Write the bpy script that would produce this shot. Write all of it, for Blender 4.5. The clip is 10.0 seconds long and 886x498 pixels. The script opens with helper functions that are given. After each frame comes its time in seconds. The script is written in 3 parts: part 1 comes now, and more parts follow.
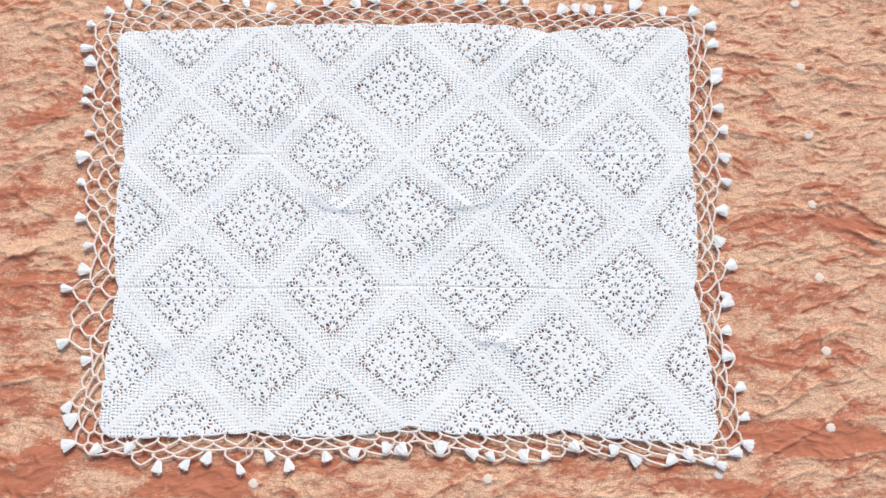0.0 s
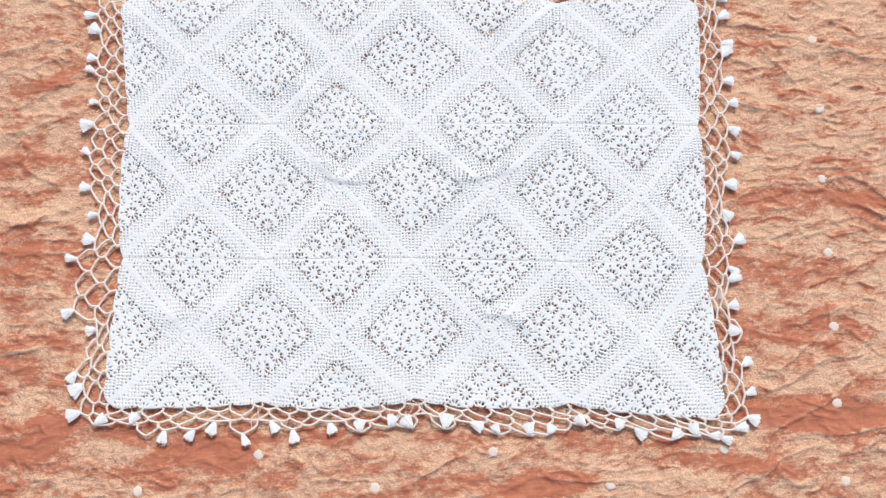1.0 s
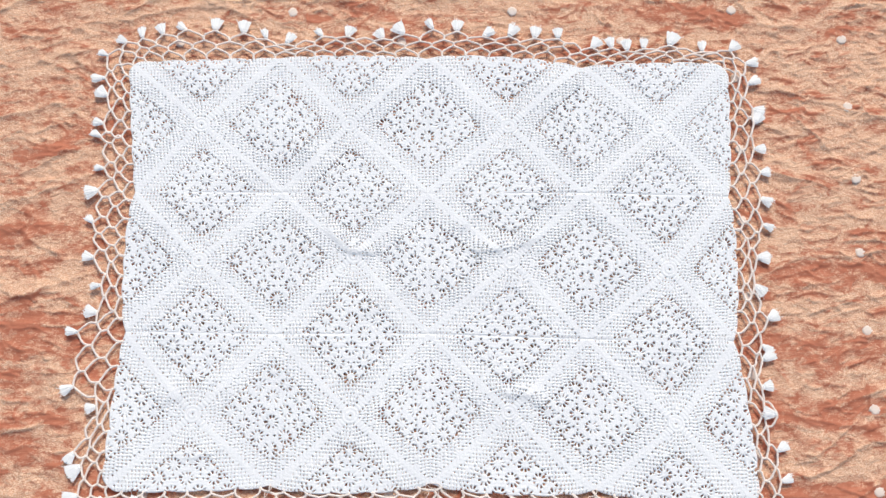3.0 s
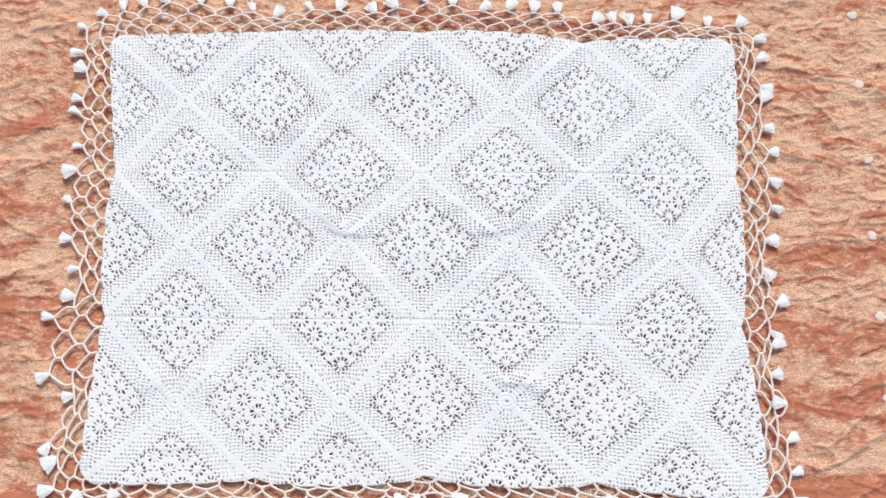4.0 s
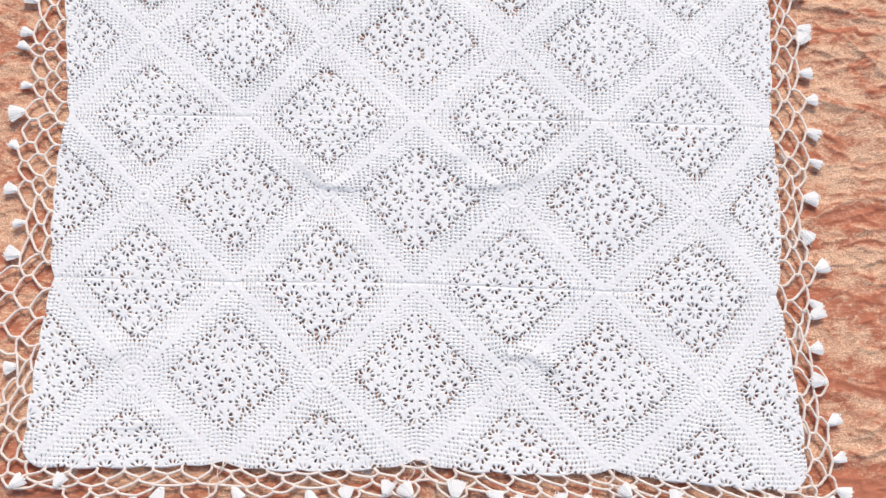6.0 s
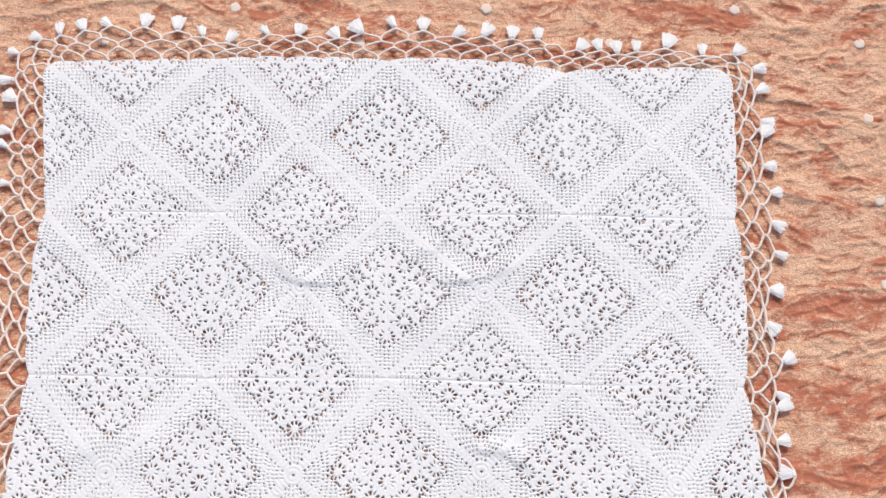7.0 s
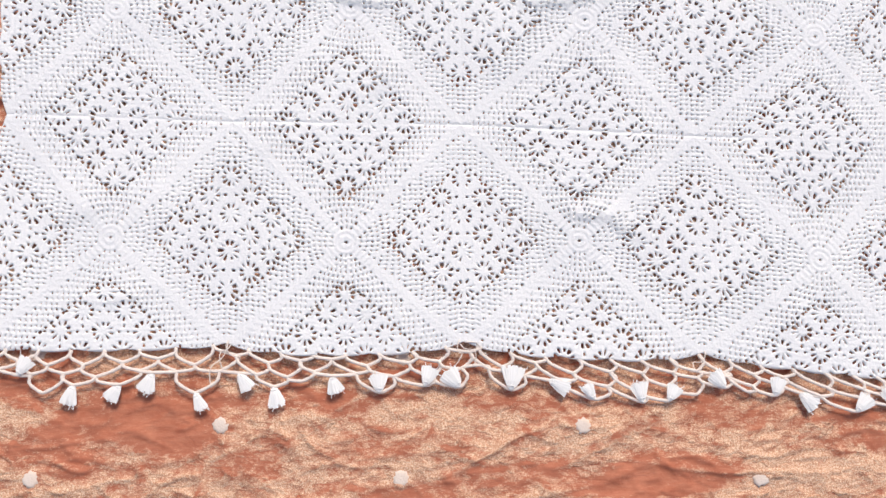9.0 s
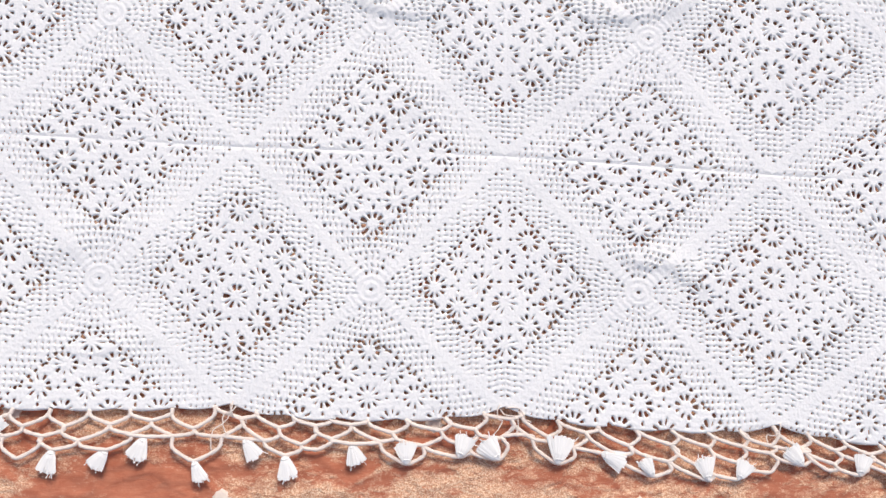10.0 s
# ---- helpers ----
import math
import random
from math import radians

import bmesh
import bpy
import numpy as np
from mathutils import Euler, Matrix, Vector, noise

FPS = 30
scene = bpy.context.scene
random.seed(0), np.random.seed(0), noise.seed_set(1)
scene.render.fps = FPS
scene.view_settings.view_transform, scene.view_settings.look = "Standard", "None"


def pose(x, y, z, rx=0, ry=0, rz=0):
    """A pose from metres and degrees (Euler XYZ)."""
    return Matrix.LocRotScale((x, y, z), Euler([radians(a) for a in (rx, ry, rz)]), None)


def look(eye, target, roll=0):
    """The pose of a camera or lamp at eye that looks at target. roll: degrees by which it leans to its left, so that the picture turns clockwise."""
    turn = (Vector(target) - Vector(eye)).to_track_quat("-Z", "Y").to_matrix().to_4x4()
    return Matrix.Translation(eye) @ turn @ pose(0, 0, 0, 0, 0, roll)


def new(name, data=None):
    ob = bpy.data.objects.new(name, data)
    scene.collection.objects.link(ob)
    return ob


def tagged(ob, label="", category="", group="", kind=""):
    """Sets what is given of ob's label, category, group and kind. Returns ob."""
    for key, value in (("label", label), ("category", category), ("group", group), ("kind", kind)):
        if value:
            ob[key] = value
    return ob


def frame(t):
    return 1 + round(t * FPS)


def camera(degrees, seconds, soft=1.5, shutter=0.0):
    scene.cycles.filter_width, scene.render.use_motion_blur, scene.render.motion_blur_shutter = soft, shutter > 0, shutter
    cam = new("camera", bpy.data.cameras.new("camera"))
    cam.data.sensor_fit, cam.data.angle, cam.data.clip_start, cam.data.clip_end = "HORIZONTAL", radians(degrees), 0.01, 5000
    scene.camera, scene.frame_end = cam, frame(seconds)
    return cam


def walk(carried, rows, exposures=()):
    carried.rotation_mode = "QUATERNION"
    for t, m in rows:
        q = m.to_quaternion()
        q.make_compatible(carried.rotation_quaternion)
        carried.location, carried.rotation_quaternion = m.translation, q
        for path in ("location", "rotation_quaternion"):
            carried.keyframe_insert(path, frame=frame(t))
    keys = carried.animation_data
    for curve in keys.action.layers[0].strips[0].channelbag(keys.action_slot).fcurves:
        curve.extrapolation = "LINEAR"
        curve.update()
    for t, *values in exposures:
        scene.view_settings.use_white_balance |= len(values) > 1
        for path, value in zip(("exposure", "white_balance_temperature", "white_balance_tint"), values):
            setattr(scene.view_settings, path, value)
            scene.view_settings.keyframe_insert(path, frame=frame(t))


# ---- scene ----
cam = camera(44.9, 10.0)
PATH = [
    (0, (0.027, -0.342, 1.298), (0.058, 0.119, -0.648), 2.8),
    (0.5, (0.02, -0.339, 1.296), (0.054, 0.104, -0.654), 3.5),
    (1, (0.02, -0.339, 1.29), (0.049, 0.07, -0.668), 3.4),
    (1.5, (0.023, -0.339, 1.268), (0.035, 0.025, -0.699), 1.5),
    (1.8, (0.016, -0.329, 1.262), (0.026, 0.12, -0.687), 0.5),
    (2, (0.021, -0.29, 1.267), (0.023, 0.168, -0.68), -0.3),
    (2.5, (0.018, -0.292, 1.258), (0.02, 0.2, -0.68), 0.0),
    (4, (0.01, -0.3, 1.178), (0.033, 0.194, -0.76), 2.5),
    (4.5, (0.012, -0.33, 1.154), (0.044, 0.176, -0.78), 3.6),
    (5, (0.009, -0.328, 1.143), (0.048, 0.197, -0.786), 4.5),
    (5.2, (0.008, -0.321, 1.125), (0.047, 0.21, -0.803), 4.5),
    (6.3, (0.005, -0.29, 1.018), (0.045, 0.192, -0.922), 5.0),
    (6.5, (-0.009, -0.267, 1.027), (0.046, 0.229, -0.909), 6.6),
    (7, (0.029, -0.261, 1.059), (0.08, 0.308, -0.858), 5.0),
    (7.5, (0.056, -0.303, 1.038), (0.137, 0.26, -0.879), 6.3),
    (7.6, (0.059, -0.31, 1.045), (0.14, 0.229, -0.88), 6.8),
    (8, (0.053, -0.346, 1.012), (0.126, 0.124, -0.93), 8.6),
    (8.3, (0.004, -0.322, 0.971), (0.102, 0.043, -0.993), 14.8),
    (8.5, (-0.015, -0.309, 0.917), (0.06, -0.005, -1.058), 13.7),
    (9, (-0.049, -0.273, 0.828), (0.036, -0.049, -1.157), 21.1),
    (9.5, (-0.074, -0.244, 0.783), (0.024, -0.029, -1.203), 25.4),
    (10, (-0.078, -0.227, 0.722), (0.024, -0.005, -1.263), 26.2),
]
walk(cam, [(t, look(eye, target, roll)) for t, eye, target, roll in PATH], [(0, 0.18, 6650, 6), (5, 0.18, 6750, 7), (6.5, 0.13, 6880, 11), (10, 0.13, 6880, 11)])

# ---- world, sun and sky ----
SUN_EL, SUN_AZ = 53.0, 12.0
world = bpy.data.worlds.new("sky")
scene.world = world
world.use_nodes = True
wn = world.node_tree.nodes
sky = wn.new("ShaderNodeTexSky")
sky.sky_type, sky.sun_disc = "NISHITA", False
sky.sun_elevation, sky.sun_rotation = radians(SUN_EL), radians(SUN_AZ)
sky.air_density, sky.dust_density, sky.ozone_density = 1.0, 2.5, 0.6
wn["Background"].inputs["Strength"].default_value = 0.115
world.node_tree.links.new(sky.outputs["Color"], wn["Background"].inputs["Color"])
sun = new("sun", bpy.data.lights.new("sun", "SUN"))
sun.data.energy, sun.data.angle, sun.data.color = 1.9, radians(16), (1.0, 0.965, 0.92)
sun.matrix_world = look((math.sin(radians(SUN_AZ)) * math.cos(radians(SUN_EL)) * 5,
                         math.cos(radians(SUN_AZ)) * math.cos(radians(SUN_EL)) * 5,
                         math.sin(radians(SUN_EL)) * 5), (0, 0, 0))


# ---- materials ----
class Nodes:
    """Short hand for a node material."""

    def __init__(self, name):
        self.mat = bpy.data.materials.new(name)
        self.mat.use_nodes = True
        self.tree = self.mat.node_tree
        self.bsdf = self.tree.nodes["Principled BSDF"]

    def add(self, kind, values=(), **props):
        n = self.tree.nodes.new(kind)
        if kind == "ShaderNodeMath" or kind == "ShaderNodeMapRange":
            n.operation = props.pop("operation") if "operation" in props else n.operation if kind == "ShaderNodeMath" else None
        for key, v in dict(values).items():
            if hasattr(v, "is_output"):
                self.tree.links.new(v, n.inputs[key])
            else:
                n.inputs[key].default_value = v
        return n

    def math(self, op, a, b=0.0):
        n = self.tree.nodes.new("ShaderNodeMath")
        n.operation = op
        for i, v in enumerate((a, b)):
            if hasattr(v, "is_output"):
                self.tree.links.new(v, n.inputs[i])
            else:
                n.inputs[i].default_value = v
        return n.outputs[0]

    def coords(self, scale=(1, 1, 1), turn=0.0, at=(0, 0, 0)):
        """Object coordinates, turned so that the first axis points turn degrees north of east, then scaled."""
        c = self.tree.nodes.new("ShaderNodeTexCoord")
        r = self.tree.nodes.new("ShaderNodeMapping")
        r.inputs["Rotation"].default_value = (0, 0, radians(-turn))
        m = self.tree.nodes.new("ShaderNodeMapping")
        m.inputs["Scale"].default_value = scale
        m.inputs["Location"].default_value = at
        self.tree.links.new(c.outputs["Object"], r.inputs["Vector"])
        self.tree.links.new(r.outputs["Vector"], m.inputs["Vector"])
        return m.outputs["Vector"]

    def noise(self, vector, scale, detail=3.0, rough=0.55, warp=0.0):
        n = self.tree.nodes.new("ShaderNodeTexNoise")
        self.tree.links.new(vector, n.inputs["Vector"])
        for key, v in (("Scale", scale), ("Detail", detail), ("Roughness", rough), ("Distortion", warp)):
            n.inputs[key].default_value = v
        return n.outputs["Fac"]

    def cells(self, vector, scale, feature="F1", out="Distance"):
        n = self.tree.nodes.new("ShaderNodeTexVoronoi")
        n.feature = feature
        self.tree.links.new(vector, n.inputs["Vector"])
        n.inputs["Scale"].default_value = scale
        return n.outputs[out]

    def ramp(self, value, stops):
        n = self.tree.nodes.new("ShaderNodeValToRGB")
        self.tree.links.new(value, n.inputs["Fac"])
        e = n.color_ramp.elements
        while len(e) < len(stops):
            e.new(0.5)
        for item, (pos, col) in zip(e, stops):
            item.position = pos
            item.color = (*col, 1) if len(col) == 3 else col
        return n.outputs["Color"]

    def grade(self, value, low, high):
        return self.ramp(value, [(low, (0, 0, 0)), (high, (1, 1, 1))])

    def mix(self, fac, a, b):
        n = self.tree.nodes.new("ShaderNodeMix")
        n.data_type = "RGBA"
        for key, v in (("Factor", fac), ("A", a), ("B", b)):
            i = [s for s in n.inputs if s.name == key and (s.type == "VALUE" if key == "Factor" else s.type == "RGBA")][0]
            if hasattr(v, "is_output"):
                self.tree.links.new(v, i)
            else:
                i.default_value = v if key == "Factor" else (*v, 1)
        return [s for s in n.outputs if s.type == "RGBA"][0]

    def bump(self, height, strength, distance, under=None):
        n = self.tree.nodes.new("ShaderNodeBump")
        n.inputs["Strength"].default_value, n.inputs["Distance"].default_value = strength, distance
        self.tree.links.new(height, n.inputs["Height"])
        if under is not None:
            self.tree.links.new(under, n.inputs["Normal"])
        return n.outputs["Normal"]

    def set(self, **values):
        for key, v in values.items():
            i = self.bsdf.inputs[key.replace("_", " ")]
            if hasattr(v, "is_output"):
                self.tree.links.new(v, i)
            else:
                i.default_value = v
        return self.mat


def yarn_material(name, base, shade, knot=620.0, depth=0.0006, lint=0.25):
    """White cotton yarn: small knotted stitches, fuzz and slight yellowing."""
    n = Nodes(name)
    p = n.coords()
    knots = n.cells(p, knot, "SMOOTH_F1")
    fuzz = n.noise(p, 2600.0, 2.0)
    tone = n.mix(n.grade(n.noise(p, 14.0, 4.0), 0.35, 0.7), base, shade)
    tone = n.mix(n.math("MULTIPLY", n.grade(fuzz, 0.4, 0.75), 0.25), tone, shade)
    normal = n.bump(fuzz, lint, 0.0003, n.bump(knots, 0.55, depth))
    return n.set(Base_Color=tone, Roughness=0.9, Normal=normal, Sheen_Weight=0.15)


def fabric_material():
    """Crushed rust-coloured taffeta with glittering gold thread, its uneven sheen painted in beside the creases and in
    patches.
    """
    n = Nodes("crushed_gold_fabric")
    p = n.coords()
    weft_sheen = n.tree.nodes.new("ShaderNodeAttribute")
    weft_sheen.attribute_name = "weft_sheen"
    fine = n.noise(n.coords((1.0, 1.5, 1.0), 6.0), 90.0, 5.0, 0.68, 0.5)
    grain = n.noise(p, 900.0, 3.0, 0.7)
    thread = n.noise(n.coords((0.16, 1.0, 1.0), 2.0), 520.0, 3.0, 0.6)
    warp = n.noise(n.coords((1.0, 0.12, 1.0), 1.0), 480.0, 2.0, 0.6)
    cover = n.math("ADD", weft_sheen.outputs["Fac"], n.math("MULTIPLY", n.math("SUBTRACT", fine, 0.5), 1.55))
    cover = n.math("ADD", cover, n.math("MULTIPLY", n.math("SUBTRACT", thread, 0.5), 0.30))
    cover = n.math("ADD", cover, n.math("MULTIPLY", n.math("SUBTRACT", warp, 0.5), 0.22))
    # thin crease lines whose shade is painted rust into the colour, each set with gaps
    crease_shade = None
    for turn, scale, wide, shift in ((-4.0, 17.0, 0.022, 0.0), (8.0, 27.0, 0.026, 4.0), (-15.0, 44.0, 0.030, 9.0), (34.0, 30.0, 0.016, 2.0)):
        line = n.noise(n.coords((1.0, 2.6, 1.0), turn, (shift, shift, 0)), scale, 5.0, 0.62, 0.3)
        line = n.grade(n.math("ABSOLUTE", n.math("SUBTRACT", line, 0.5)), 0.0, wide)
        gaps = n.grade(n.noise(p, scale * 1.3, 2.0), 0.44, 0.58)
        line = n.math("MAXIMUM", line, gaps)
        crease_shade = line if crease_shade is None else n.math("MULTIPLY", crease_shade, line)
    cover = n.math("SUBTRACT", cover, n.math("MULTIPLY", n.math("SUBTRACT", 1.0, crease_shade), 0.36))
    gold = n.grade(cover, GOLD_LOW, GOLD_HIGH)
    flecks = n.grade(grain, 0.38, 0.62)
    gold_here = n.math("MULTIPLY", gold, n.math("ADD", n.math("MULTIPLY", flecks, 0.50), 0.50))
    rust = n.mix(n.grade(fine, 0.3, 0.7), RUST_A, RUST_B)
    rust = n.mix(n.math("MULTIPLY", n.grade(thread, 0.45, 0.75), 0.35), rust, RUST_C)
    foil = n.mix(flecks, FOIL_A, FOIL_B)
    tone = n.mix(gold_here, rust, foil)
    # sparkle of the gold, painted into the base colour as pale flecks
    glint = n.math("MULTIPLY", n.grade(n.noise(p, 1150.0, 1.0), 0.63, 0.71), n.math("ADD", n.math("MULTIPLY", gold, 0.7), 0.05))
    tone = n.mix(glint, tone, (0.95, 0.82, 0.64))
    crumple = n.noise(n.coords((1.0, 1.7, 1.0), 8.0), 60.0, 3.0, 0.55, 0.5)
    crumple = n.math("ABSOLUTE", n.math("SUBTRACT", crumple, 0.5))
    crumple2 = n.noise(n.coords((1.0, 1.4, 1.0), -20.0, (5, 2, 0)), 130.0, 3.0, 0.6, 0.3)
    crumple2 = n.math("ABSOLUTE", n.math("SUBTRACT", crumple2, 0.5))
    # the rust parts are smoother than the gold
    rough_here = n.math("ADD", n.math("MULTIPLY", gold, 0.75), 0.25)
    crumple, crumple2 = n.math("MULTIPLY", crumple, rough_here), n.math("MULTIPLY", crumple2, rough_here)
    normal = n.bump(crumple, 0.8, 0.0060)
    normal = n.bump(crumple2, 0.8, 0.0015, normal)
    normal = n.bump(grain, 0.25, 0.0005, normal)
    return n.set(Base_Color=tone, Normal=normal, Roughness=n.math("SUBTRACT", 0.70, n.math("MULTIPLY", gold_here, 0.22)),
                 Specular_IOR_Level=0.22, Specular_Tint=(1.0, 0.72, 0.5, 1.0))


# rust patches painted where the gold's sheen is lost: x, y, half width, half height, how dull
DULL_PATCHES = [(-0.44, -0.292, 0.16, 0.030, 0.60), (-0.26, -0.318, 0.11, 0.040, 0.65), (-0.08, -0.288, 0.14, 0.016, 0.40), (0.00, -0.368, 0.10, 0.020, 0.50),
        (0.16, -0.356, 0.09, 0.026, 0.60), (0.25, -0.300, 0.12, 0.014, 0.35), (0.385, -0.336, 0.09, 0.018, 0.45), (0.50, -0.280, 0.15, 0.028, 0.75),
        (0.47, -0.170, 0.12, 0.030, 0.35), (0.46, -0.100, 0.14, 0.030, 0.45), (0.50, -0.010, 0.14, 0.016, 0.40), (0.47, 0.050, 0.12, 0.010, 0.35),
        (-0.50, 0.038, 0.10, 0.018, 0.50), (-0.49, -0.080, 0.11, 0.030, 0.45), (-0.46, -0.190, 0.08, 0.040, 0.35), (-0.47, 0.150, 0.05, 0.014, 0.35),
        (0.33, 0.330, 0.14, 0.016, 0.25)]
GOLD_LOW, GOLD_HIGH = 0.14, 0.66
RUST_A, RUST_B, RUST_C = (0.44, 0.137, 0.080), (0.55, 0.208, 0.128), (0.65, 0.31, 0.20)
FOIL_A, FOIL_B = (0.66, 0.345, 0.20), (0.93, 0.70, 0.51)
YARN = yarn_material("white_cotton_yarn", (0.87, 0.87, 0.875), (0.83, 0.83, 0.845))
# the cord's warm tint puts light bounced off the orange fabric into its colour
CORD = yarn_material("white_cotton_cord", (0.92, 0.81, 0.74), (0.86, 0.74, 0.66), 900.0, 0.0004)
TUFT = yarn_material("white_tassel_thread", (0.92, 0.91, 0.90), (0.88, 0.87, 0.86), 1500.0, 0.00005, 0.08)
FABRIC = fabric_material()
DOT = yarn_material("pale_flock_dot", (0.85, 0.74, 0.66), (0.78, 0.62, 0.52), 700.0, 0.0005)


def floor_material():
    n = Nodes("plain_floor")
    p = n.coords()
    return n.set(Base_Color=n.mix(n.noise(p, 6.0, 6.0), (0.30, 0.27, 0.24), (0.38, 0.35, 0.31)), Roughness=0.8,
                 Normal=n.bump(n.noise(p, 180.0, 4.0), 0.3, 0.002))


# ---- smooth random fields ----
def field(x, y, seed):
    """Value noise between 0 and 1, one cell a unit."""
    table = np.random.RandomState(seed).rand(256, 256)
    xi, yi = np.floor(x).astype(int), np.floor(y).astype(int)
    fx, fy = x - xi, y - yi
    fx, fy = fx * fx * fx * (fx * (fx * 6 - 15) + 10), fy * fy * fy * (fy * (fy * 6 - 15) + 10)
    a, b = table[xi % 256, yi % 256], table[(xi + 1) % 256, yi % 256]
    c, d = table[xi % 256, (yi + 1) % 256], table[(xi + 1) % 256, (yi + 1) % 256]
    return (a * (1 - fx) + b * fx) * (1 - fy) + (c * (1 - fx) + d * fx) * fy


def ridge(x, y, seed):
    return 1 - np.abs(2 * field(x, y, seed) - 1)


def smooth(a, b, x):
    t = np.clip((x - a) / (b - a), 0, 1)
    return t * t * (3 - 2 * t)


def mesh_from(name, verts, loops, starts, material, flat=False):
    me = bpy.data.meshes.new(name)
    me.vertices.add(len(verts))
    me.vertices.foreach_set("co", np.asarray(verts, np.float32).ravel())
    me.loops.add(len(loops))
    me.loops.foreach_set("vertex_index", np.asarray(loops, np.int32))
    me.polygons.add(len(starts))
    me.polygons.foreach_set("loop_start", np.asarray(starts, np.int32))
    me.update(calc_edges=True)
    me.validate()
    me.polygons.foreach_set("use_smooth", np.full(len(me.polygons), not flat))
    me.materials.append(material)
    return me


def part(name, me, parent, label=""):
    ob = new(name, me)
    ob.parent = parent
    return tagged(ob, label)


# ---- the floor and the fabric spread on it ----
FLAT = -0.0026
bm = bmesh.new()
bmesh.ops.create_grid(bm, x_segments=8, y_segments=8, size=2.5)
for v in bm.verts:
    v.co.z = -0.022
me = bpy.data.meshes.new("ground")
bm.to_mesh(me)
me.materials.append(floor_material())
tagged(new("ground", me), "plain grey-brown floor under the fabric", "floor", kind="structure")


X0, X1, Y0, Y1, STEP = -0.68, 0.74, -0.50, 0.52, 0.00145
nx, ny = int((X1 - X0) / STEP), int((Y1 - Y0) / STEP)
gx, gy = np.meshgrid(np.linspace(X0, X1, nx + 1), np.linspace(Y0, Y1, ny + 1), indexing="ij")
wx = gx + 0.016 * (field(gx * 16, gy * 16, 1) - 0.5) + 0.006 * (field(gx * 55, gy * 55, 10) - 0.5)
wy = gy + 0.016 * (field(gx * 13 + 3, gy * 13, 2) - 0.5) + 0.007 * (field(gx * 48, gy * 48, 8) - 0.5)

# the ground form of the crushed cloth, and how gold its painted sheen is
gz = 0.0022 * field(wx * 20 + wy * 5, wy * 33, 4) + 0.0020 * ridge(wx * 46 + wy * 18, wy * 80 - wx * 12, 5) + 0.0010 * field(wx * 95, wy * 150, 9)
weft_sheen = (0.67 + 0.26 * (field(wx * 9 + wy * 3, wy * 26 - wx * 4, 61) - 0.5) + 0.55 * (field(wx * 24 - wy * 8, wy * 62 + wx * 9, 62) - 0.5)
        + 0.18 * (field(wx * 70, wy * 120, 63) - 0.5) + 0.10 * smooth(0.25, 0.40, gx) * smooth(-0.05, 0.10, gy))
for px, py, half_x, half_y, dull_here in DULL_PATCHES:
    away = np.hypot((wx - px) / half_x, (wy - (0.20 if px < 0.2 else -0.08) * (wx - px) - py) / half_y)
    weft_sheen -= 0.85 * dull_here * (1 - smooth(0.5, 1.05, away)) * (0.5 + 1.0 * field(wx * 26 + wy * 9, wy * 75 - wx * 12, 64))


def crease(x, y, turn, long, wide, high, bend, flank_dull, crest=0.2):
    """One sharp fold: steep on its south flank, tapering to its ends; a highlight is painted gold on its crest, lost
    sheen rust along one flank.
    """
    reach = long * 1.1 + wide * 6
    i0, i1 = max(0, int((x - reach - X0) / STEP)), min(nx, int((x + reach - X0) / STEP))
    tall = abs(math.sin(turn)) * reach + wide * 7 + abs(bend) * long
    j0, j1 = max(0, int((y - tall - Y0) / STEP)), min(ny, int((y + tall - Y0) / STEP))
    if i1 <= i0 or j1 <= j0:
        return
    part_x, part_y = wx[i0:i1, j0:j1] - x, wy[i0:i1, j0:j1] - y
    a = (part_x * math.cos(turn) + part_y * math.sin(turn)) / long
    b = -part_x * math.sin(turn) + part_y * math.cos(turn) + bend * long * a * a
    fade = np.clip(1 - a * a, 0, 1)
    w = wide * (0.45 + 0.55 * fade)
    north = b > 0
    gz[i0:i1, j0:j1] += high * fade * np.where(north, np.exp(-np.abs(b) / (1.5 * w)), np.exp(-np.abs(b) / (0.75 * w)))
    weft_sheen[i0:i1, j0:j1] += crest * fade * np.exp(-np.abs(b) / (0.4 * w))
    if flank_dull:
        side = b if flank_dull > 0 else -b
        weft_sheen[i0:i1, j0:j1] -= abs(flank_dull) * np.sqrt(fade) * np.where(side > 0, np.exp(-side / (1.6 * w)), np.exp(side / (0.3 * w)))


rng = random.Random(41)
# short sharp creases, densest to the north and east
for _ in range(8500):
    x, y = rng.uniform(X0, X1), rng.uniform(Y0, Y1)
    if abs(x) < 0.34 and abs(y) < 0.24:
        continue
    dense = 1.0 if x > 0.30 and y > -0.12 else 0.62 if y > 0.22 else 0.5
    if rng.random() > dense:
        continue
    turn = rng.gauss(-6, 15) if rng.random() < 0.74 else rng.gauss(10, 42)
    long = rng.uniform(0.005, 0.020) * (1.8 if rng.random() < 0.15 else 1.0)
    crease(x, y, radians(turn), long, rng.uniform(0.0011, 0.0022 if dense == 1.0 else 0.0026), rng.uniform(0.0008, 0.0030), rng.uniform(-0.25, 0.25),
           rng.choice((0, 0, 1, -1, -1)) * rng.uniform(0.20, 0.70))
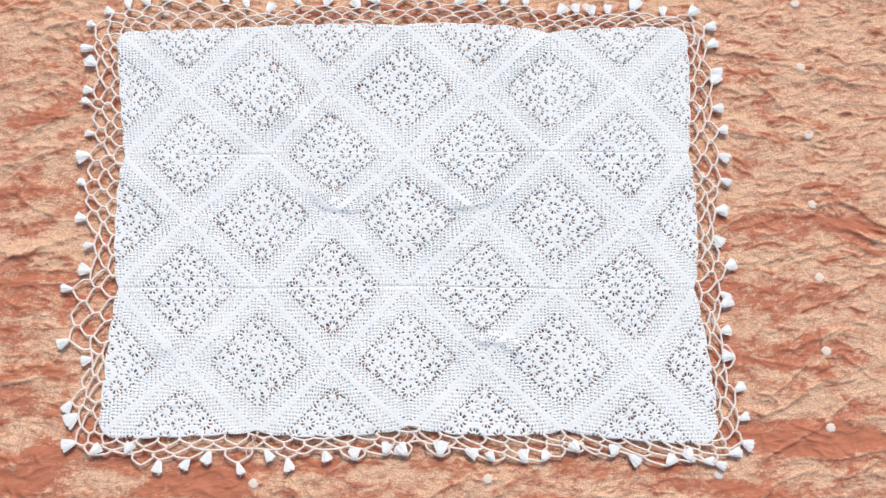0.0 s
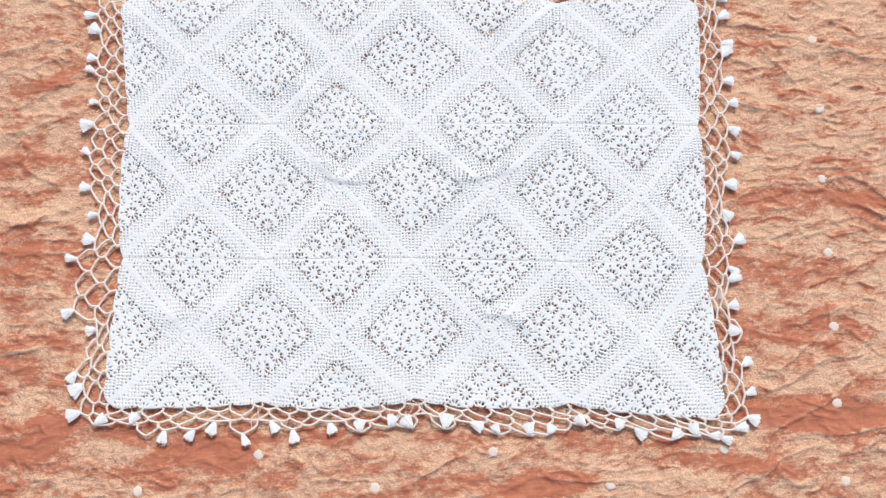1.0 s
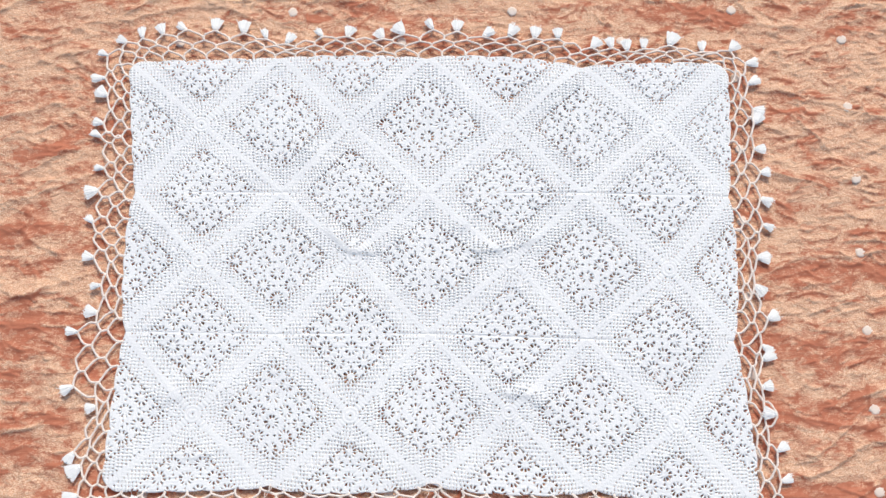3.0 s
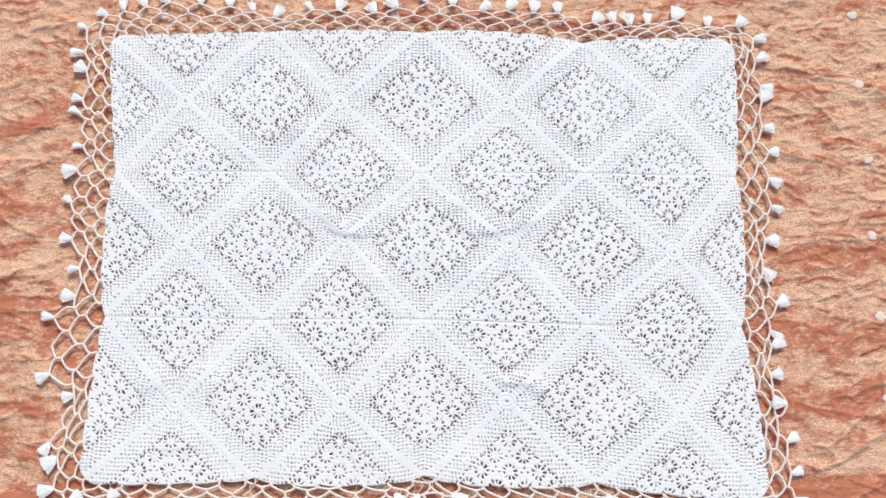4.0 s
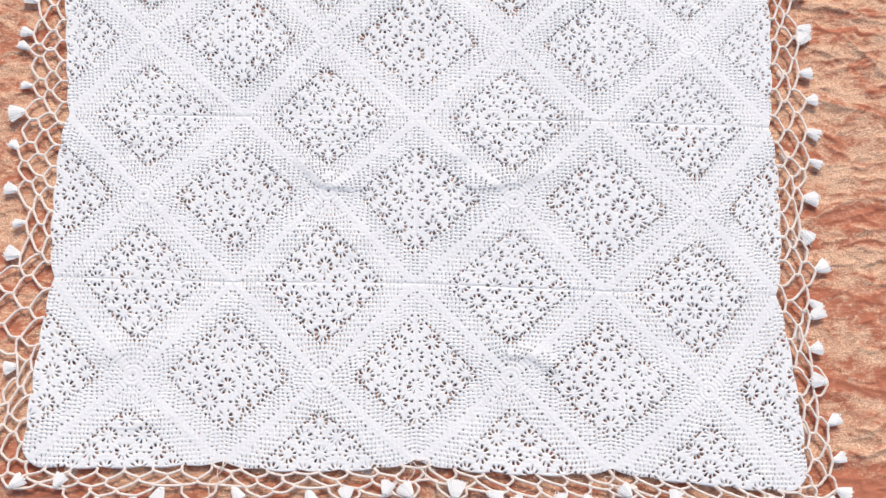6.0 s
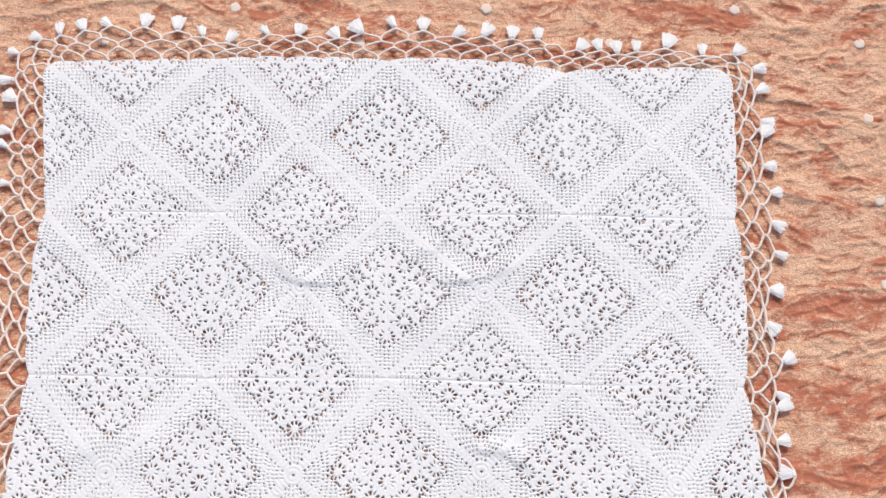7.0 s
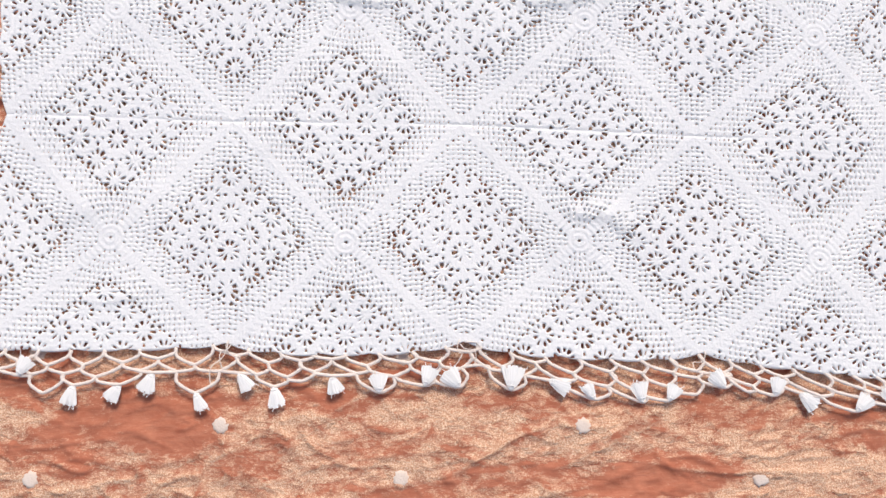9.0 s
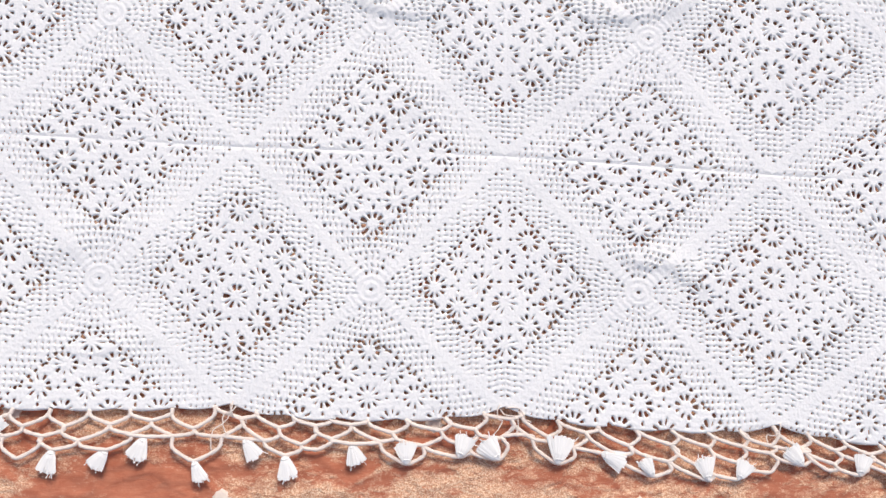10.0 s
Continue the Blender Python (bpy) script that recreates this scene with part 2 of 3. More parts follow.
# long folds running across the cloth, slanting up to the north-east in the south and down in the east
for _ in range(270):
    x, y = rng.uniform(X0, X1), rng.uniform(Y0, Y1)
    if abs(x) < 0.30 and abs(y) < 0.22:
        continue
    turn = rng.gauss(16, 12) if y < -0.2 or x < -0.3 else rng.gauss(-10, 14)
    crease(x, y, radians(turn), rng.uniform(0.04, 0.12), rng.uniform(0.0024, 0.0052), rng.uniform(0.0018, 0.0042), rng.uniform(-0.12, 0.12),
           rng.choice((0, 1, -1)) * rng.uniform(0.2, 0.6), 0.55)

# the fabric lies flat under the tablecloth and stays below its net
inner = (1 - smooth(0.335, 0.365, np.abs(gx))) * (1 - smooth(0.235, 0.262, np.abs(gy)))
away = np.hypot(np.maximum(np.abs(gx) - 0.40, 0), np.maximum(np.abs(gy) - 0.29, 0))
free = smooth(0, 0.04, away)
gz = gz * (0.55 + 0.45 * free) - 0.0085
low = -0.0046
gz = np.where(gz > low, low + (gz - low) * (0.30 + 0.70 * free), gz)
gz = gz * (1 - inner) + FLAT * inner
idx = np.arange((nx + 1) * (ny + 1)).reshape(nx + 1, ny + 1)


def block(i0, i1, j0, j1, step):
    a = idx[i0:i1 + 1:step, j0:j1 + 1:step]
    return np.stack([a[:-1, :-1], a[1:, :-1], a[1:, 1:], a[:-1, 1:]], -1).reshape(-1, 4)


# coarse squares where it lies flat and hidden, fine ones round about
ia, ja = int((-0.328 - X0) / STEP), int((-0.228 - Y0) / STEP)
ib, jb = ia + 6 * int(0.656 / STEP / 6), ja + 6 * int(0.456 / STEP / 6)
quads = np.concatenate([block(0, ia, 0, ny, 1), block(ib, nx, 0, ny, 1), block(ia, ib, 0, ja, 1), block(ia, ib, jb, ny, 1), block(ia, ib, ja, jb, 6)])
verts = np.stack([gx, gy, gz], -1).reshape(-1, 3)
used = np.unique(quads)
remap = np.zeros(len(verts), int)
remap[used] = np.arange(len(used))
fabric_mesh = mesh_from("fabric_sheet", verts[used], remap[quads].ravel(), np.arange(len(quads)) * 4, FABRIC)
fabric_mesh.attributes.new("weft_sheen", "FLOAT", "POINT").data.foreach_set("value", weft_sheen.ravel()[used].astype(np.float32))
fabric = tagged(new("fabric_sheet", fabric_mesh),
                "crushed rust-orange fabric with gold shimmer and pale dots", "fabric")


def dot_mesh(seed):
    rng = random.Random(seed)
    bm = bmesh.new()
    n = 18
    rim = [0.0062 * (1 + rng.uniform(-0.10, 0.10) + (0.09 if k % 2 else -0.09)) for k in range(n)]
    rings = []
    for scale, z in ((1.0, -0.0022), (0.93, 0.0000), (0.6, 0.0004)):
        rings.append([bm.verts.new((scale * r * math.cos(2 * math.pi * i / n), scale * r * math.sin(2 * math.pi * i / n), z))
                      for i, r in enumerate(rim)])
    for a, b in zip(rings, rings[1:]):
        for i in range(n):
            bm.faces.new((a[i], a[(i + 1) % n], b[(i + 1) % n], b[i]))
    top = bm.verts.new((0, 0, 0.0005))
    for i in range(n):
        bm.faces.new((rings[-1][i], rings[-1][(i + 1) % n], top))
    me = bpy.data.meshes.new("dot")
    bm.to_mesh(me)
    me.materials.append(DOT)
    for f in me.polygons:
        f.use_smooth = True
    return me


DOTS = [dot_mesh(k) for k in range(4)]
rng = random.Random(5)
for col in range(-6, 4):
    for row in range(-5, 7):
        x = 0.517 + 0.1390 * col - 0.0015 * row + rng.uniform(-0.002, 0.002)
        y = 0.015 - 0.0925 * row - (0.052 if col % 2 else 0.0) + rng.uniform(-0.0015, 0.0015)
        if x < -0.36 or x > 0.68 or abs(y) > 0.45 or (abs(x) < 0.34 and abs(y) < 0.24):
            continue
        i, j = int((x - X0) / STEP), int((y - Y0) / STEP)
        d = part("dot", DOTS[rng.randrange(4)], fabric)
        d.matrix_local = pose(x, y, float(gz[i - 2:i + 4, j - 2:j + 4].mean()) + 0.0006, 0, 0, rng.uniform(0, 360))

# ---- the crocheted tablecloth ----
cloth = tagged(new("crochet_tablecloth"), "white cotton crochet tablecloth with tasselled net border on fabric", "tablecloth")

# seam crossings, row by row from the north-west corner, and the motifs' middles
CROSS = np.array([[(-0.372, 0.263), (-0.184, 0.268), (-0.001, 0.267), (0.191, 0.254), (0.373, 0.257)],
                  [(-0.354, 0.093), (-0.176, 0.092), (0.0, 0.090), (0.188, 0.090), (0.364, 0.085)],
                  [(-0.354, -0.077), (-0.178, -0.081), (0.0, -0.081), (0.186, -0.088), (0.358, -0.091)],
                  [(-0.367, -0.258), (-0.179, -0.255), (0.003, -0.253), (0.188, -0.261), (0.373, -0.279)]])
MIDDLE = np.array([[(-0.277, 0.179), (-0.096, 0.179), (0.099, 0.177), (0.284, 0.174)],
                   [(-0.271, 0.008), (-0.088, 0.013), (0.099, 0.006), (0.286, -0.005)],
                   [(-0.269, -0.173), (-0.089, -0.175), (0.093, -0.172), (0.284, -0.186)]])
BULGE = 0.0075


def cloth_xy(r, c, u, v):
    """The place of the motif's point (u, v), each from -1 to 1, v to the north."""
    a, b = (u + 1) / 2, (1 - v) / 2
    a3, b3 = a[..., None], b[..., None]
    p = (CROSS[r, c] * (1 - a3) * (1 - b3) + CROSS[r, c + 1] * a3 * (1 - b3)
         + CROSS[r + 1, c] * (1 - a3) * b3 + CROSS[r + 1, c + 1] * a3 * b3)
    mid = (CROSS[r, c] + CROSS[r, c + 1] + CROSS[r + 1, c] + CROSS[r + 1, c + 1]) / 4
    pull = ((1 - np.abs(u) ** 1.5) * (1 - np.abs(v) ** 1.5))[..., None]
    p = p + (MIDDLE[r, c] - mid) * pull
    # the free edges bow out between the pinched seams
    du, dv = 1 - np.abs(u) ** 3, 1 - np.abs(v) ** 3
    if r == 0:
        p[..., 1] += BULGE * du * np.clip(v, 0, 1) ** 2 * (0.05, 0.45, 1.1, 0.65)[c]
    if r == 2:
        p[..., 1] -= BULGE * du * np.clip(-v, 0, 1) ** 2 * (0.5, 1.2, 1.1, 0.7)[c]
    if c == 0:
        p[..., 0] -= BULGE * dv * np.clip(-u, 0, 1) ** 2 * (0.1, 0.95, 0.45)[r]
    if c == 3:
        p[..., 0] += BULGE * dv * np.clip(u, 0, 1) ** 2 * (0.4, 0.9, 0.7)[r]
    return p


# puckers: x, y, direction in degrees, half length, half width, height
PUCKERS = [(-0.108, 0.036, -42, 0.020, 0.0060, 0.0042), (-0.078, 0.018, -6, 0.028, 0.0050, 0.0042), (0.078, 0.020, 6, 0.026, 0.0050, 0.0040),
           (0.118, 0.030, 28, 0.018, 0.0060, 0.0036), (0.100, -0.152, -4, 0.016, 0.0050, 0.0044), (0.125, -0.160, -34, 0.018, 0.0060, 0.0040),
           (-0.262, -0.220, 8, 0.024, 0.0046, 0.0024), (-0.300, 0.060, 30, 0.030, 0.0100, 0.0022), (-0.060, -0.045, 40, 0.030, 0.0080, 0.0024),
           (0.315, -0.020, 70, 0.026, 0.0070, 0.0026), (0.045, 0.052, 36, 0.030, 0.0070, 0.0026), (-0.285, -0.150, 20, 0.030, 0.0090, 0.0024)]


def cloth_lift(p):
    """How far the cloth rises off the fabric: loose waves and a few puckers."""
    x, y = p[..., 0], p[..., 1]
    z = 0.0014 * field(x * 14 + 40, y * 14 + 9, 21) + 0.0010 * field(x * 34, y * 34, 22)
    for px, py, turn, long, wide, high in PUCKERS:
        t = radians(turn)
        a = (x - px) * math.cos(t) + (y - py) * math.sin(t)
        b = -(x - px) * math.sin(t) + (y - py) * math.cos(t) - 0.10 * a * a / long
        z = z + 0.58 * high * np.exp(-(a / long) ** 2) * np.where(b > 0, np.exp(-(b / (wide * 2.2)) ** 2), np.exp(-(b / (wide * 0.85)) ** 2))
    return z


def motif_holes(rng):
    """The openings of one motif as rows of u, v, half length, half width, angle; a quarter at a time, turned four times."""
    rows = [(0.0, 0.0, 0.012, 0.010, 0.0)]
    rounds, gap = 21, 0.0425
    for quarter in range(4):
        turn = quarter * math.pi / 2
        ct, st = round(math.cos(turn)), round(math.sin(turn))

        def put(u, v, a, b, ang):
            u, v = u + rng.uniform(-1, 1) * 0.0028, v + rng.uniform(-1, 1) * 0.0028
            rho, r = max(abs(u), abs(v)), math.hypot(u, v) + 1e-6
            w = min(1.0, max(0.0, (0.46 - rho) / 0.3))
            s = (1 - w) + w * rho / r * 1.06
            ang2 = ang - w * math.atan2(u, v)
            k = rng.uniform(0.86, 1.14)
            rows.append(((u * ct - v * st) * s, (u * st + v * ct) * s, a * k, b * k, ang2 + turn))

        for k in range(2, rounds):
            v = (k + 0.5) / rounds
            half = v - 0.05
            n = max(1, int(2 * half / gap))
            lean = rng.uniform(0.1, 0.4) * (1 if k % 2 else -1)
            for j in range(n):
                u = (j - (n - 1) / 2) * gap
                to_flowers = abs(u) - (v - 0.475) - 0.170
                if v > 0.385 and to_flowers < 0:
                    continue
                # wide by the flowers, mere slits towards the diagonals and the corners
                near = min(1.0, max(0.0, 1.0 - (to_flowers if v > 0.35 else 0.35 - v) / 0.30))
                wide = 0.0032 + 0.0022 * near
                if j in (0, n - 1) and rng.random() < 0.8:
                    wide = 0.0074
                if rng.random() < 0.06:
                    continue
                put(u, v, 0.0098 * rng.uniform(0.8, 1.1), wide * rng.uniform(0.75, 1.3), math.pi / 2 + lean + rng.uniform(-0.15, 0.15))
        for k in range(4):
            for j in range(k + 1):
                cu, cv = (j - k / 2) * 0.335, 0.475 + 0.175 * k
                spin = rng.uniform(0.1, 0.4)
                n = rng.choice((9, 10, 10))
                for i in range(n):
                    ang = spin + 2 * math.pi * i / n
                    r = 0.068 + rng.uniform(-0.005, 0.005)
                    u, v = cu + r * math.cos(ang), cv + r * math.sin(ang)
                    if v < 0.985:
                        fat = rng.random()
                        put(u, v, 0.0182 * rng.uniform(0.75, 1.2), rng.uniform(0.0110, 0.0140) if fat > 0.72 else rng.uniform(0.0046, 0.0060) if fat < 0.30 else rng.uniform(0.0078, 0.0104), ang)
                # single openings between the flowers
                put(cu, cv + 0.128, 0.0130, 0.0092, math.pi / 2) if cv + 0.13 < 0.97 else None
                for side in (-1, 1):
                    if cv < 0.98:
                        put(cu + side * 0.130, cv + 0.004, 0.0105, 0.0088, rng.uniform(-0.3, 0.3))
        # a straight row of openings bounds the flowers on either side
        for m in range(15):
            v = 0.365 + 0.043 * m
            for side in (-1, 1):
                put(side * (v - 0.338), v, 0.0132, 0.0112, side * 0.8)
    return rows


GRID = 264


def motif_mesh(r, c):
    rng = random.Random(100 + 10 * r + c)
    n = GRID
    axis = np.linspace(-1, 1, n + 1)
    U, V = np.meshgrid(axis, axis, indexing="ij")
    F = np.full(U.shape, 0.05)
    tight = {(0, 3): 0.82, (0, 0): 0.9, (2, 1): 1.06, (2, 2): 1.08}.get((r, c), 1.0)
    loose = field(U * 3 + 7 * c, V * 3 + 5 * r, 31) * 0.3 + 0.85
    for u, v, a, b, ang in motif_holes(rng):
        reach = a + 0.045
        i0, i1 = max(0, int((u - reach + 1) / 2 * n)), min(n, int((u + reach + 1) / 2 * n) + 1)
        j0, j1 = max(0, int((v - reach + 1) / 2 * n)), min(n, int((v + reach + 1) / 2 * n) + 1)
        if i1 <= i0 or j1 <= j0:
            continue
        s = tight * loose[(i0 + i1) // 2, (j0 + j1) // 2]
        a, b = a * (0.5 + 0.5 * s), 0.86 * b * s
        x, y = U[i0:i1 + 1, j0:j1 + 1] - u, V[i0:i1 + 1, j0:j1 + 1] - v
        p, q = x * math.cos(ang) + y * math.sin(ang), -x * math.sin(ang) + y * math.cos(ang)
        # four-cornered openings, wider at the outer end
        wide = b * (1 + 0.28 * np.clip(p / a, -1, 1))
        d = (((p / a) ** 4 + (q / wide) ** 4) ** 0.25 - 1) * b
        F[i0:i1 + 1, j0:j1 + 1] = np.minimum(F[i0:i1 + 1, j0:j1 + 1], d)
    # the cloth's free edges and rounded corners
    big = np.full(U.shape, 9.0)
    eu = (1 - U) if c == 3 else (1 + U) if c == 0 else big
    ev = (1 - V) if r == 0 else (1 + V) if r == 2 else big
    along_u = np.minimum(np.abs(1 - np.abs(V)), 1) < np.minimum(np.abs(1 - np.abs(U)), 1)
    ripple = 0.022 * (1 - np.abs(np.cos(np.where(along_u, U, V) * 7.854)))
    rad = 0.20
    corner = rad - np.hypot(np.maximum(rad - eu, 0), np.maximum(rad - ev, 0))
    edge = np.where((eu < rad) & (ev < rad), corner, np.minimum(eu, ev)) - ripple + 0.0008
    F = np.minimum(F, np.where(edge < 0.05, edge, 0.05))
    F = np.where(np.abs(F) < 1e-5, 1e-5, F)
    # keep what lies outside the openings, cut along their rims
    keep = F > 0
    corner_id = np.arange((n + 1) ** 2).reshape(n + 1, n + 1)
    th = F[:-1, :] / (F[:-1, :] - F[1:, :] + 1e-12)
    tv = F[:, :-1] / (F[:, :-1] - F[:, 1:] + 1e-12)
    h_id = (n + 1) ** 2 + np.arange(n * (n + 1)).reshape(n, n + 1)
    v_id = (n + 1) ** 2 + n * (n + 1) + np.arange(n * (n + 1)).reshape(n + 1, n)
    step = 2.0 / n
    pu = np.concatenate([U.ravel(), (U[:-1, :] + np.clip(th, 0, 1) * step).ravel(), U[:, :-1].ravel()])
    pv = np.concatenate([V.ravel(), V[:-1, :].ravel(), (V[:, :-1] + np.clip(tv, 0, 1) * step).ravel()])
    pf = np.concatenate([np.maximum(F, 0).ravel(), np.zeros(2 * n * (n + 1))])
    A, B, C, D = corner_id[:-1, :-1], corner_id[1:, :-1], corner_id[1:, 1:], corner_id[:-1, 1:]
    AB, BC, DC, AD = h_id[:, :-1], v_id[1:, :], h_id[:, 1:], v_id[:-1, :]
    ring = [A, AB, B, BC, C, DC, D, AD]
    kA, kB, kC, kD = keep[:-1, :-1], keep[1:, :-1], keep[1:, 1:], keep[:-1, 1:]
    code = kA * 1 + kB * 2 + kC * 4 + kD * 8
    loops, sizes = [], []
    for case in range(1, 16):
        m = code == case
        if not m.any():
            continue
        on = [bool(case & (1 << k)) for k in range(4)]
        seq = []
        for k in range(4):
            if on[k]:
                seq.append(2 * k)
            if on[k] != on[(k + 1) % 4]:
                seq.append(2 * k + 1)
        poly = np.stack([ring[s][m] for s in seq], -1)
        loops.append(poly.ravel())
        sizes.append(np.full(len(poly), len(seq)))
    loops, sizes = np.concatenate(loops), np.concatenate(sizes)
    used = np.unique(loops)
    remap = np.zeros(len(pu), int)
    remap[used] = np.arange(len(used))
    loops = remap[loops]
    u, v, f = pu[used], pv[used], pf[used]
    wob = 0.010
    uw = u + wob * (field(u * 5 + 11 * c, v * 5 + 3 * r, 41) - 0.5) * (1 - u ** 2)
    vw = v + wob * (field(u * 5 + 9 * r, v * 5 + 7 * c, 42) - 0.5) * (1 - v ** 2)
    p = cloth_xy(r, c, uw, vw)
    lift = cloth_lift(p)
    rho = np.maximum(np.abs(u), np.abs(v))
    band = np.abs(np.abs(u) - np.abs(v))
    round_rho = np.where(rho < 0.3, np.hypot(u, v), rho)
    # raised yarn between openings, ribbed rounds, a ridge on the diagonals and a groove at the joins
    z = 0.0012 + 0.0006 * np.sqrt(smooth(0, 0.0060, f)) + (0.00008 + 0.00014 * (1 - smooth(0.05, 0.30, rho))) * np.cos(round_rho * 21 * 2 * math.pi) * smooth(0.004, 0.012, f)
    z += 0.00016 * (1 - smooth(0.0, 0.04, band))
    z -= np.where(np.abs(v) > np.abs(u), 0.0011, 0.0003) * smooth(0.978, 1.0, rho) * smooth(0.30, 0.75, field(p[:, 0] * 16 + 5, p[:, 1] * 16, 44))
    verts = np.stack([p[:, 0], p[:, 1], lift * smooth(0, 0.01, f + 0.004) + z - 0.0012], -1)
    starts = np.concatenate([[0], np.cumsum(sizes)[:-1]])
    return mesh_from("motif", verts, loops, starts, YARN)


for r in range(3):
    for c in range(4):
        part("motif", motif_mesh(r, c), cloth)


# ---- the net border and its tassels ----
def edge_point(s):
    """A point of the cloth's free edge: s runs 0 to 4 along the north, to 7 down the east, to 11 along the south, to 14 up the west."""
    s = s % 14
    if s < 4:
        c = min(3, int(s))
        q = cloth_xy(0, c, np.array([2 * (s - c) - 1]), np.array([0.982]))[0]
    elif s < 7:
        r = min(2, int(s - 4))
        q = cloth_xy(r, 3, np.array([0.982]), np.array([1 - 2 * (s - 4 - r)]))[0]
    elif s < 11:
        t = 11 - s
        c = min(3, int(t))
        q = cloth_xy(2, c, np.array([2 * (t - c) - 1]), np.array([-0.982]))[0]
    else:
        t = 14 - s
        r = min(2, int(t))
        q = cloth_xy(r, 0, np.array([-0.982]), np.array([1 - 2 * (t - r)]))[0]
    p = Vector((q[0], q[1]))
    for k, (sx, sy) in ((0, (1, -1)), (4, (-1, -1)), (7, (-1, 1)), (11, (1, 1))):
        d = abs((s - k + 7) % 14 - 7)
        if d < 0.12:
            p += Vector((sx, sy)) * 0.0065 * (1 - d / 0.12)
    return p


# where the tassels lie, side by side
NORTH = [(-0.379, 0.296), (-0.361, 0.301), (-0.334, 0.307), (-0.304, 0.313), (-0.268, 0.312), (-0.230, 0.308), (-0.201, 0.301), (-0.177, 0.294),
         (-0.132, 0.304), (-0.100, 0.304), (-0.056, 0.301), (-0.030, 0.307), (0.008, 0.313), (0.038, 0.310), (0.071, 0.303), (0.105, 0.303),
         (0.138, 0.300), (0.168, 0.299), (0.207, 0.288), (0.234, 0.287), (0.252, 0.283), (0.271, 0.286), (0.305, 0.290), (0.345, 0.282), (0.382, 0.282)]
EAST = [(0.402, 0.263), (0.404, 0.233), (0.408, 0.199), (0.408, 0.181), (0.406, 0.147), (0.411, 0.116), (0.409, 0.084), (0.409, 0.050),
        (0.399, 0.011), (0.394, -0.025), (0.406, -0.065), (0.397, -0.095), (0.396, -0.111), (0.393, -0.143), (0.389, -0.177), (0.405, -0.215),
        (0.407, -0.251)]
SOUTH = [(0.408, -0.279), (0.391, -0.296), (0.372, -0.306), (0.359, -0.304), (0.340, -0.289), (0.309, -0.293), (0.270, -0.296), (0.246, -0.281),
         (0.204, -0.275), (0.161, -0.285), (0.141, -0.286), (0.104, -0.284), (0.074, -0.287), (0.041, -0.277), (-0.002, -0.275), (-0.028, -0.274),
         (-0.062, -0.279), (-0.097, -0.286), (-0.140, -0.294), (-0.167, -0.284), (-0.201, -0.299), (-0.235, -0.284), (-0.258, -0.293), (-0.296, -0.293),
         (-0.334, -0.267), (-0.371, -0.268)]
WEST = [(-0.400, -0.268), (-0.400, -0.232), (-0.409, -0.217), (-0.387, -0.167), (-0.416, -0.142), (-0.416, -0.078), (-0.395, -0.057), (-0.393, -0.021),
        (-0.404, 0.014), (-0.408, 0.056), (-0.405, 0.096), (-0.400, 0.125), (-0.407, 0.164), (-0.405, 0.180), (-0.403, 0.219), (-0.407, 0.244), (-0.405, 0.276)]

spots, along, bare = [], [], []
for side, (s0, s1) in ((NORTH, (0.02, 3.98)), (EAST, (4.06, 6.96)), (SOUTH, (7.04, 10.96)), (WEST, (11.04, 13.96))):
    row = []
    for q in map(Vector, side):
        if row and (q - row[-1][0]).length > 0.0395:
            row.append(((q + row[-1][0]) / 2, False))
        row.append((q, True))
    for k, (q, tied) in enumerate(row):
        spots.append(q)
        bare.append(not tied)
        along.append(s0 + (s1 - s0) * (k + 0.5) / len(row))
COUNT = len(spots)


def nearest_along(q, guess):
    best = min(range(-30, 31), key=lambda k: (edge_point(guess + k * 0.02) - q).length)
    return guess + best * 0.02


# each loop hangs roughly below its tassel, evenly spread along the edge
along = [0.5 * a + 0.5 * nearest_along(q, a) for a, q in zip(along, spots)]
for _ in range(3):
    along = [0.5 * along[k] + 0.25 * ((along[k - 1] if k else along[-1] - 14) + (along[k + 1] if k < COUNT - 1 else along[0] + 14)) for k in range(COUNT)]

apex, inward = [], []
for k in range(COUNT):
    foot = edge_point(along[k])
    ahead = edge_point(along[k] + 0.05) - edge_point(along[k] - 0.05)
    out = Vector((-ahead.y, ahead.x)).normalized()
    reach = (spots[k] - foot).dot(out)
    flip = reach < 0.0215
    inward.append(flip)
    d = spots[k] - foot
    apex.append(spots[k] + out * 0.011 if flip else spots[k] - d.normalized() * 0.0085)


def between(a, b, t):
    return a * (1 - t) + b * t


rng = random.Random(77)


def jig(amount):
    return Vector((rng.uniform(-amount, amount), rng.uniform(-amount, amount)))


def half_along(k):
    nxt = along[(k + 1) % COUNT] + (14 if k == COUNT - 1 else 0)
    return (along[k] + nxt) / 2


feet = [edge_point(half_along(k)) for k in range(COUNT)]
first = [between(edge_point(along[k]), apex[k], 0.37) + jig(0.0026) for k in range(COUNT)]
second = [between(feet[k], between(apex[k], apex[(k + 1) % COUNT], 0.5), 0.70) + jig(0.0030) for k in range(COUNT)]


